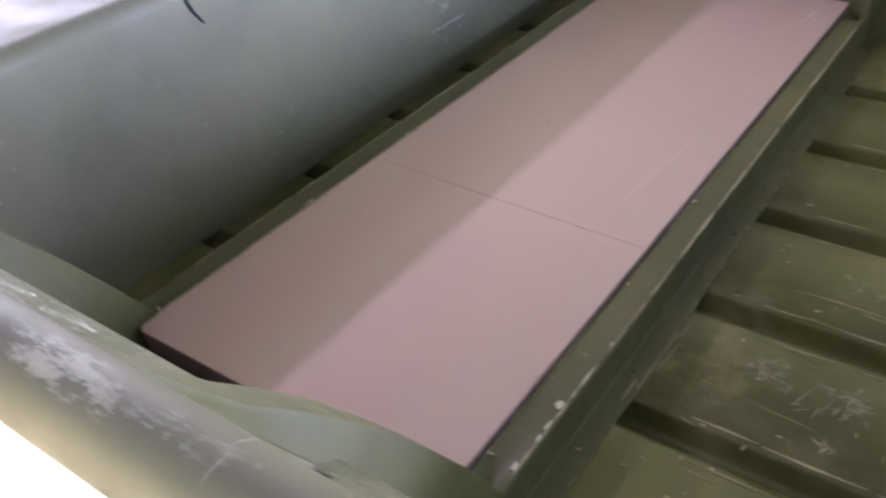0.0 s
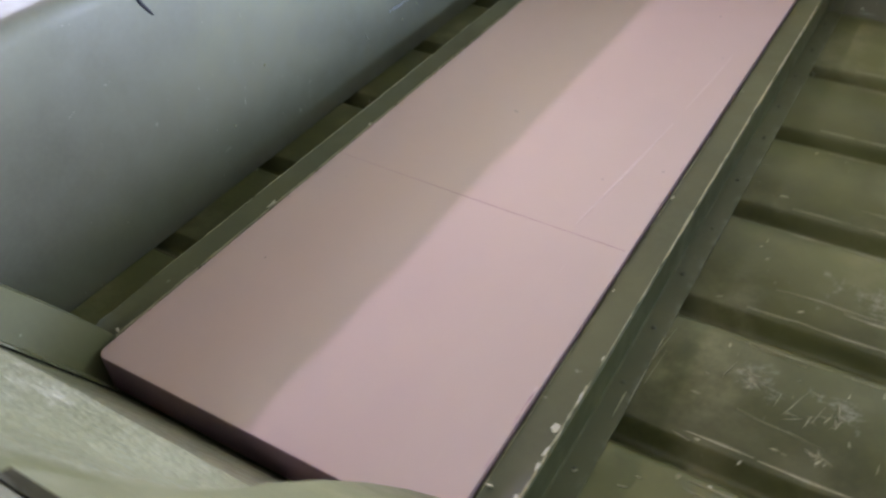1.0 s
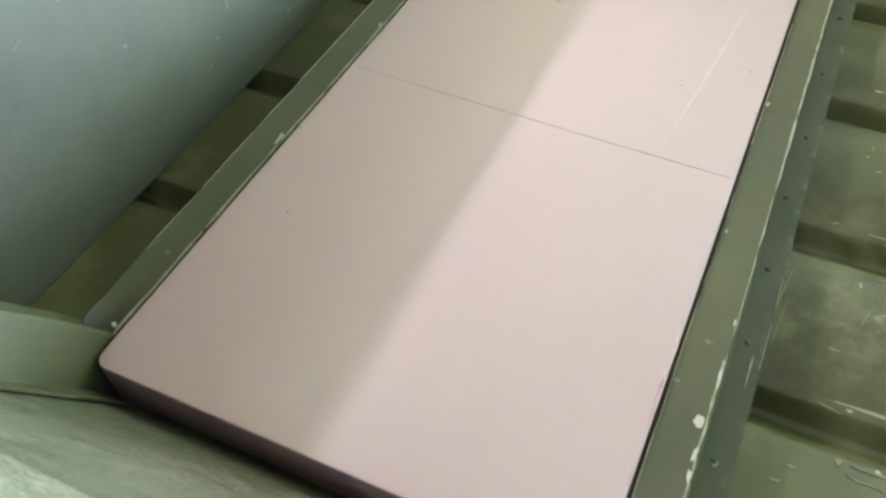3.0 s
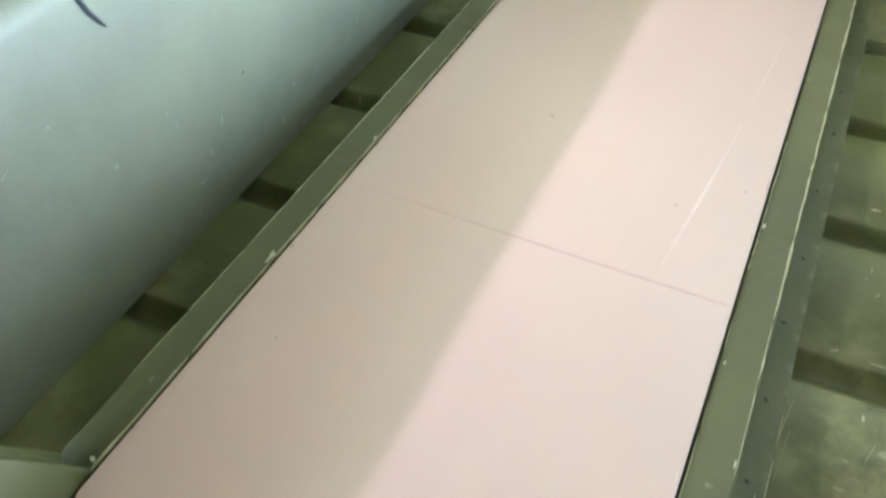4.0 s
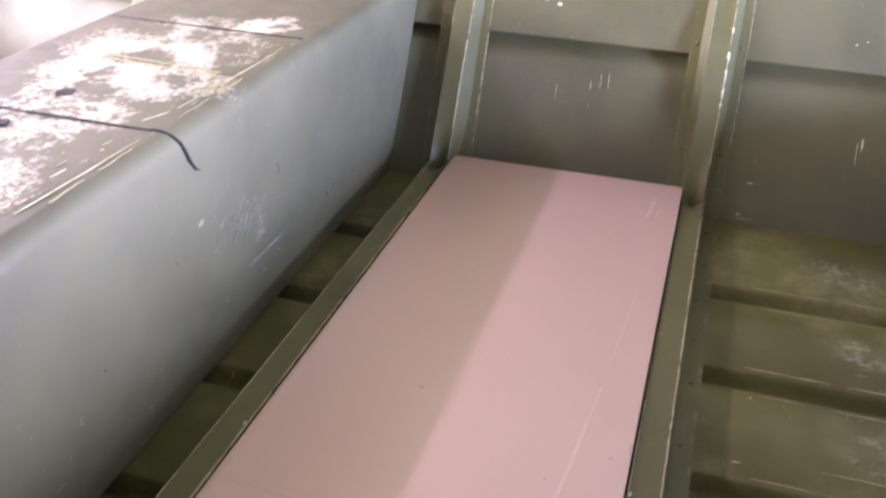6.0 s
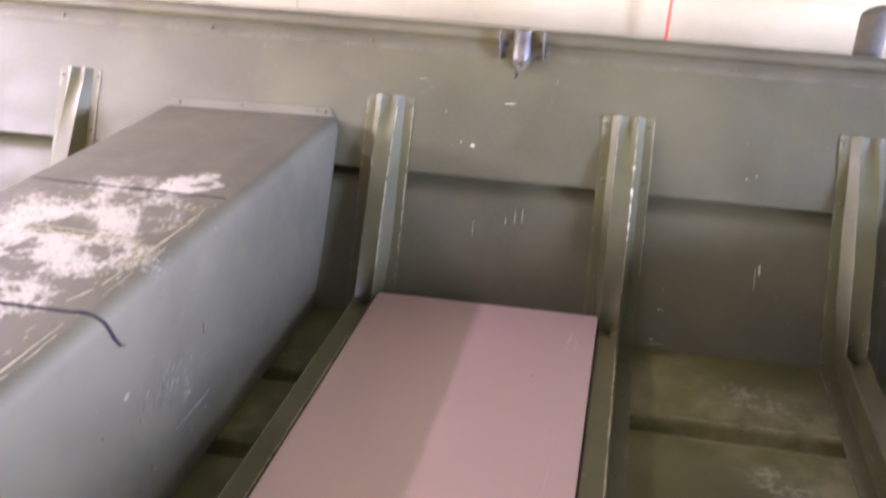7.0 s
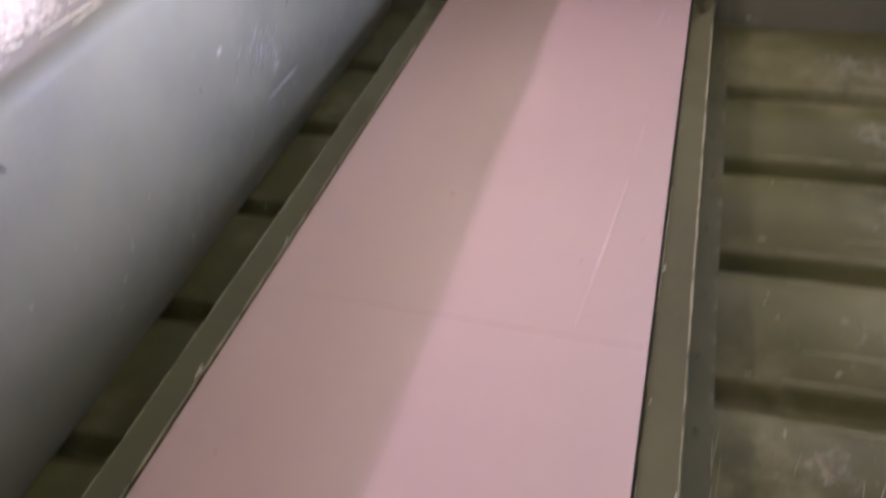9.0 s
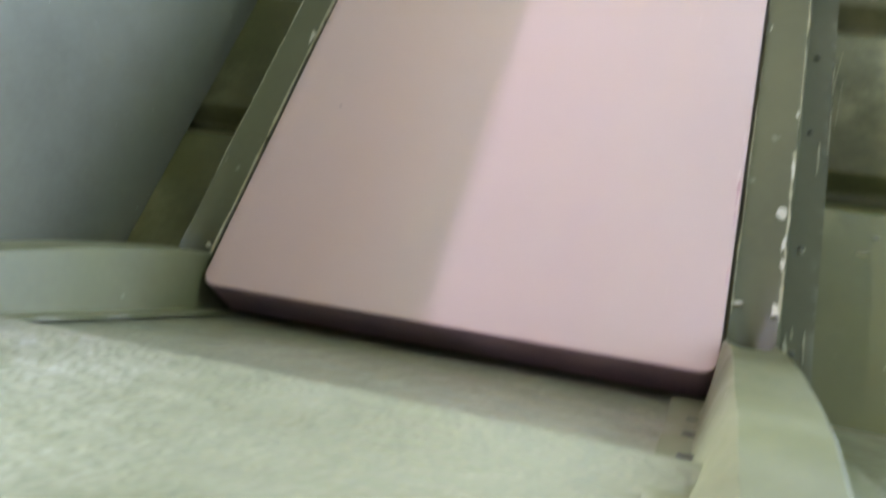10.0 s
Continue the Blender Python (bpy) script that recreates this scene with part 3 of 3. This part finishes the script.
part("seam_gap", ribbon([(-0.43, 0.868, SZ), (-0.30, 0.866, SZ - 0.0006), (-0.128, 0.858, SZ)], (0, 0, 1), (0.0006, 0.0009, 0.0014), 0.001), M_GAP, bench)
for x, y in ((-0.287, 0.603), (-0.291, 0.510)):
    part("bolt_hole", splotch((x, y, SZ - 0.0006), (0, 0, 1), (0, 1, 0), (0.024, 0.022), 5, 0.0012), M_GAP, bench)
# end tab riveted to the side
part("end_tab", loft([[(x, far_y(z) - o, z) for x, z, o in ((-0.44, SZ, 0.001), (-0.118, SZ, 0.001), (-0.128, SZ + 0.014, 0.001), (-0.425, SZ + 0.014, 0.001))],
                      [(x, far_y(z) - o, z) for x, z, o in ((-0.44, SZ, 0.004), (-0.118, SZ, 0.004), (-0.128, SZ + 0.014, 0.004), (-0.425, SZ + 0.014, 0.004))]]), M_SEAT, bench)
for x in (-0.41, -0.29, -0.15, -0.135):
    rivet(bench, (x, far_y(SZ + 0.007) - 0.004, SZ + 0.007), N_FAR, 0.9)
# rubbed streaks along and across the top
for k, (a, b, w) in enumerate((((-0.33, 0.715), (-0.135, 0.700), 0.0016), ((-0.40, 0.735), (-0.16, 0.712), 0.0012), ((-0.145, 0.60), (-0.135, 0.80), 0.003),
                               ((-0.150, 0.64), (-0.141, 0.70), 0.002), ((-0.140, 0.36), (-0.134, 0.52), 0.0035), ((-0.160, 0.56), (-0.148, 0.59), 0.003),
                               ((-0.141, 0.18), (-0.135, 0.30), 0.004))):
    part("rub_mark", ribbon([(a[0], a[1], SZ + 0.0003), ((a[0] + b[0]) / 2 + 0.001, (a[1] + b[1]) / 2, SZ + 0.0003), (b[0], b[1], SZ + 0.0003)], (0, 0, 1), (w * 0.15, w * 0.45, w * 0.15), 0.0005),
         M_EDGE, bench)

rnd = random.Random(21)
for k in range(90):
    y, x = rnd.uniform(0.14, 0.84), -0.130 - abs(rnd.gauss(0.0, 0.026))
    ln, w = rnd.uniform(0.003, 0.018), rnd.uniform(0.0006, 0.0020)
    part("rub_mark", ribbon([(x - 0.06 * ln, y, SZ + 0.0002), (x, y + ln * 0.4, SZ + 0.0002), (x + 0.08 * ln, y + ln, SZ + 0.0002)], (0, 0, 1), (w * 0.2, w, w * 0.3), 0.0005),
         rnd.choice((M_EDGE, M_RUB, M_RUB, M_RUB)), bench)
for k in range(6):
    y, z = rnd.uniform(0.1, 0.95), rnd.uniform(0.06, 0.25)
    part("paint_chip", splotch((-0.1095, y, z), (1, 0, 0), (0, 1, 0), (0.003, 0.003), 200 + k, 0.0007), M_RUB, bench)

# scraped patch low on the front and long rubs where the top turns down
rnd = random.Random(44)
FRONT = -0.1105


def front_mark(y, z, dy, dz, w, material):
    pts = [(FRONT - 0.02 * max(0.0, 0.18 - z - dz * f), y + dy * f, z + dz * f) for f in (0.0, 0.35, 0.7, 1.0)]
    part("rub_mark", ribbon(pts, (1, 0, 0.02), [w * rnd.uniform(0.2, 1.0) for q in pts], 0.0009), material, bench)


for k in range(44):
    f = rnd.random()
    front_mark(0.598 + 0.085 * f + rnd.gauss(0, 0.008), 0.150 - 0.012 * f + rnd.gauss(0, 0.012), rnd.uniform(0.004, 0.016), rnd.uniform(0.002, 0.020), rnd.uniform(0.0005, 0.0018),
               rnd.choice((M_FAINT, M_FAINT, M_FAINT, M_SCRAPE)))
for k in range(9):
    front_mark(0.645 + 0.009 * k, 0.086 + rnd.gauss(0, 0.001), 0.014, rnd.uniform(-0.001, 0.002), rnd.uniform(0.0010, 0.0028), M_SCRAPE)
front_mark(0.730, 0.168, 0.001, 0.016, 0.0009, M_GAP)
for k in range(14):
    front_mark(rnd.uniform(0.05, 1.0), rnd.uniform(0.07, 0.27), rnd.uniform(-0.01, 0.02), rnd.uniform(-0.012, 0.012), rnd.uniform(0.0004, 0.0012), M_FAINT)
for y0, y1 in ((0.385, 0.43), (0.45, 0.50), (0.575, 0.635), (0.65, 0.70)):
    x = -0.1275 + rnd.uniform(-0.002, 0.001)
    pts = [(x + rnd.uniform(-0.0012, 0.0012), y0 + (y1 - y0) * i / 6, SZ + 0.0004) for i in range(7)]
    part("rub_mark", ribbon(pts, (0, 0, 1), [rnd.uniform(0.0003, 0.0022) for q in pts], 0.0005), M_RUB, bench)

# An unseen second bench, added to keep low light off the floor.
bench_blocker = tagged(copy_thing(bench, Matrix.Translation((1.66, 0, 0))), "unseen olive bench seat along the boat, added to block low light")
bench_blocker.parent = boat

# ---- oarlock socket on the far rail ----
oarlock = tagged(new("oarlock_socket"), "grey metal oarlock socket bolted under the rail")
oarlock.parent = boat
OX, OZ = 0.195, 0.415
oy = far_y(OZ) - 0.006
plate_pts = [(-0.036, 0.028), (0.036, 0.028), (0.034, -0.002), (0.018, -0.010), (0.008, -0.026), (0, -0.030), (-0.008, -0.026), (-0.018, -0.010), (-0.034, -0.002)]
part("backplate", loft([[(OX + u, oy + K * w - e, OZ + w) for u, w in plate_pts] for e in (0.0, 0.004)]), M_METAL, oarlock)
sock = []
for w, r in ((-0.011, 0.009), (-0.010, 0.0138), (-0.007, 0.0148), (0.026, 0.0150), (0.032, 0.0150), (0.032, 0.0105), (0.010, 0.0100)):
    sock.append([(OX + r * math.cos(a), oy + K * w - 0.008 - r * math.sin(a) * 0.9, OZ + w) for a in [2 * math.pi * k / 16 for k in range(16)]])
shade(part("socket", loft(sock), M_METAL, oarlock), 40)
for u in (-0.0355, 0.0355):
    part("cheek", box((0.0022, 0.016, 0.046), (OX + u, oy - 0.008, OZ + 0.010), 0.0006), M_METAL, oarlock)
for u, w in ((-0.027, 0.010), (0.027, 0.010), (0, -0.022)):
    rivet(oarlock, (OX + u, oy + K * w - 0.004, OZ + w), N_FAR, 1.1)
part("bolt_hole", splotch(Vector((0.188, far_y(0.377), 0.377)), N_FAR, (0, K, 1), (0.013, 0.008), 2, 0.0008), M_GAP, boat)

# scratches on the far side
for k, (x, z, lx, lz) in enumerate(((0.183, 0.334, 0.020, 0.002), (0.127, 0.268, 0.010, 0.009), (0.107, 0.272, 0.004, 0.003), (0.142, 0.145, 0.0012, 0.035), (0.21, 0.165, 0.001, 0.03),
                                    (0.222, 0.17, 0.001, 0.035), (0.195, 0.16, 0.001, 0.02), (0.598, 0.125, 0.004, 0.034), (0.592, 0.115, 0.001, 0.05), (0.455, 0.055, 0.012, 0.0025),
                                    (0.445, 0.012, 0.008, 0.003), (0.566, 0.250, 0.005, 0.002), (0.58, 0.255, 0.002, 0.003))):
    part("paint_chip", splotch((x, far_y(z), z), N_FAR, (0, K, 1), (max(lz, 0.002), max(lx, 0.0012)), 80 + k, 0.0009), M_CHIP, boat)

# scratches and rub marks on the floor
for k, (x, y, ang, ln, w) in enumerate(((0.56, 0.428, 0.02, 0.16, 0.004), (0.60, 0.421, -0.03, 0.10, 0.006), (0.55, 0.388, 0.0, 0.15, 0.0025), (0.54, 0.252, -0.12, 0.09, 0.0022), (0.575, 0.238, -0.3, 0.03, 0.004),
                                        (0.484, 0.300, 1.3, 0.03, 0.0014), (0.500, 0.308, 1.9, 0.018, 0.003), (0.512, 0.296, 2.5, 0.02, 0.002), (0.545, 0.287, 1.2, 0.045, 0.0025), (0.565, 0.283, 1.3, 0.03, 0.002),
                                        (0.60, 0.60, 0.0, 0.14, 0.004), (0.58, 0.570, 0.02, 0.10, 0.002), (0.47, 0.205, -0.2, 0.02, 0.002), (0.50, 0.155, -0.15, 0.03, 0.0025), (0.42, 0.29, 1.45, 0.09, 0.002),
                                        (0.424, 0.27, 1.5, 0.06, 0.0015), (0.405, 0.06, 1.4, 0.05, 0.003), (0.47, 0.035, 1.0, 0.03, 0.004), (0.52, 0.03, 0.6, 0.03, 0.006), (0.50, 0.08, 0.2, 0.02, 0.003),
                                        (0.66, 0.755, 0.0, 0.12, 0.003), (0.51, 0.337, -0.1, 0.08, 0.0018))):
    d = Vector((math.cos(ang), math.sin(ang), 0)) * ln * 0.42
    c = Vector((x, y, 0.0))
    rnd = random.Random(k)
    bend = Vector((0, rnd.uniform(-0.002, 0.002), 0))
    w *= 0.5
    part("scratch", ribbon([c - d, c - d * 0.4 + bend, c + d * 0.3 - bend, c + d], (0, 0, 1), (w * 0.2, w, w * 0.7, w * 0.15), 0.0006), M_RUB, boat)

# ---- the pink foam board between the two ribs ----
W, LEN, THICK = 0.3603, 1.103, 0.050


def foam_board():
    ring = []
    r = 0.010
    for cx, cy, a0 in ((W - 0.004, LEN - 0.004, 0), (0.0002 + 0.004, LEN - 0.004, 90), (0.0002 + r, r, 180), (W - r, r, 270)):
        rr = r if cy == r else 0.004
        for k in range(5):
            a = radians(a0 + 22.5 * k)
            ring.append((cx + rr * math.cos(a), cy + rr * math.sin(a)))
    rings = []
    for z, inset in ((0.0015, 0.005), (0.010, 0.001), (THICK - 0.0025, 0.0), (THICK - 0.0006, 0.0004), (THICK, 0.0012)):
        rings.append([((x - W / 2) * (1 - inset / W * 2) + W / 2, (y - LEN / 2) * (1 - inset / LEN * 2) + LEN / 2, z) for x, y in ring])
    return loft(rings)


board = tagged(new("foam_board"), "pink rigid foam insulation board laid between two boat ribs", "foam board")
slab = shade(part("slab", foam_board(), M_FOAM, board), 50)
slab.data.materials.append(M_FOAM_SIDE)
# Upright faces take the darker colour that stands in for shade.
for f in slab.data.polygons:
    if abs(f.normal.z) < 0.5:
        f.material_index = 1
part("score_line", ribbon([(0.006, 0.365, THICK), (0.143, 0.360, THICK), (0.25, 0.3565, THICK), (0.356, 0.354, THICK)], (0, 0, 1), (0.0003, 0.0008, 0.0010, 0.0008), 0.0003), M_SCORE, board,
     "thin scored pencil line across the board")
for a, b, w in (((0.318, 0.985), (0.325, 1.045), 0.004), ((0.331, 0.99), (0.334, 1.02), 0.003), ((0.296, 0.37), (0.318, 0.60), 0.0036), ((0.320, 0.64), (0.330, 0.80), 0.0022)):
    part("scuff", ribbon([(a[0], a[1], THICK), ((a[0] + b[0]) / 2 + 0.001, (a[1] + b[1]) / 2, THICK), (b[0], b[1], THICK)], (0, 0, 1), (w * 0.3, w, w * 0.4), 0.0004), M_SCUFF, board)

rnd = random.Random(8)
for k in range(22):
    left = rnd.random() < 0.5
    x, y = (rnd.uniform(0.0015, 0.004) if left else rnd.uniform(W - 0.0035, W - 0.001)), rnd.uniform(0.03, 1.06)
    part("torn_edge", splotch((x, y, THICK - 0.0004), (0, 0, 1), (0, 1, 0), (rnd.uniform(0.006, 0.03), rnd.uniform(0.0012, 0.003)), 500 + k, 0.0006),
         rnd.choice((M_SCUFF, M_SCORE)), board)

# ---- behind the boat: post, outlet, cord ----
post = tagged(new("post"), "weathered olive-grey round post standing behind the rail", "post")
prings = []
for z, r in ((GROUND, 0.023), (0.30, 0.023), (0.476, 0.0225), (0.485, 0.021), (0.488, 0.018)):
    prings.append([(0.742 + 0.012 * z + r * math.cos(a), 1.425 + r * math.sin(a), z + (0.006 * math.cos(a) if z > 0.4 else 0)) for a in [2 * math.pi * k / 18 for k in range(18)]])
shade(part("shaft", loft(prings), M_POST, post), 40)

LEAN = -0.032  # fall of the siding courses along x
PITCH = 0.106
Z_LAP = 0.440
Y_WALL = 2.0


def lap_z(x, row):
    return Z_LAP + PITCH * row + LEAN * x


outlet = tagged(new("outlet_block"), "cream siding block with a grey weatherproof outlet box", "outlet")
BX0, BX1 = 0.356, 0.540
bz = lap_z(0.45, 0) + 0.008
fr = 0.020
for n_, (x0, x1, z0, z1) in (("block_frame", (BX0, BX1, bz, bz + fr)), ("block_frame", (BX0, BX1, bz + 0.19, bz + 0.19 + fr)),
                             ("block_frame", (BX0, BX0 + fr, bz + fr, bz + 0.19)), ("block_frame", (BX1 - fr, BX1, bz + fr, bz + 0.19))):
    part(n_, box((x1 - x0, 0.040, z1 - z0), ((x0 + x1) / 2, Y_WALL - 0.012, (z0 + z1) / 2), 0.003), M_TRIM, outlet)
part("block_face", box((BX1 - BX0 - 2 * fr, 0.02, 0.17), ((BX0 + BX1) / 2, Y_WALL - 0.004, bz + 0.105)), M_TRIM, outlet)
part("box", box((0.070, 0.055, 0.110), (0.448, Y_WALL - 0.035, bz + 0.062 + 0.055), 0.006), M_BOX, outlet)
part("cover", box((0.060, 0.012, 0.100), (0.448, Y_WALL - 0.067, bz + 0.064 + 0.055), 0.004), M_BOX, outlet)
cord = tagged(new("extension_cord"), "orange extension cord hanging from the outlet box", "cord")
cpts = []
for k in range(24):
    f = k / 23
    cpts.append((0.450 - 0.012 * math.sin(f * 3.0) * (1 - 0.4 * f), Y_WALL - 0.050 - 0.03 * math.sin(f * 3.1), bz + 0.066 - f * (bz + 0.066 - GROUND - 0.004)))
shade(part("cable", tube(cpts, 0.0042, 8), M_CORD, cord), 60)

# siding courses, each a bevelled board lapped over the one below
JOINTS = ((-0.470,), (-0.470,), (0.95,), (0.95,))


def clapboard(x0, x1, row):
    zt, g = 1.10, 0.0012
    ring = lambda x: [(x, Y_WALL - 0.0125, lap_z(x, row) + 0.0), (x, Y_WALL - 0.0105, lap_z(x, row) - 0.002), (x, Y_WALL + 0.018, lap_z(x, row) - 0.002),
                      (x, Y_WALL + 0.018, lap_z(x, row) + PITCH * zt), (x, Y_WALL + 0.004, lap_z(x, row) + PITCH * zt), (x, Y_WALL - 0.0110, lap_z(x, row) + 0.012)]
    return part("clapboard", loft([ring(x0 + g), ring(x1 - g)]), M_SIDING, wall_north)


for row in range(-4, 15):
    cuts = [-1.50, *JOINTS[(row + 5) // 2 % 2 * 2], 1.06]
    for a, b in zip(cuts, cuts[1:]):
        clapboard(a, b, row)
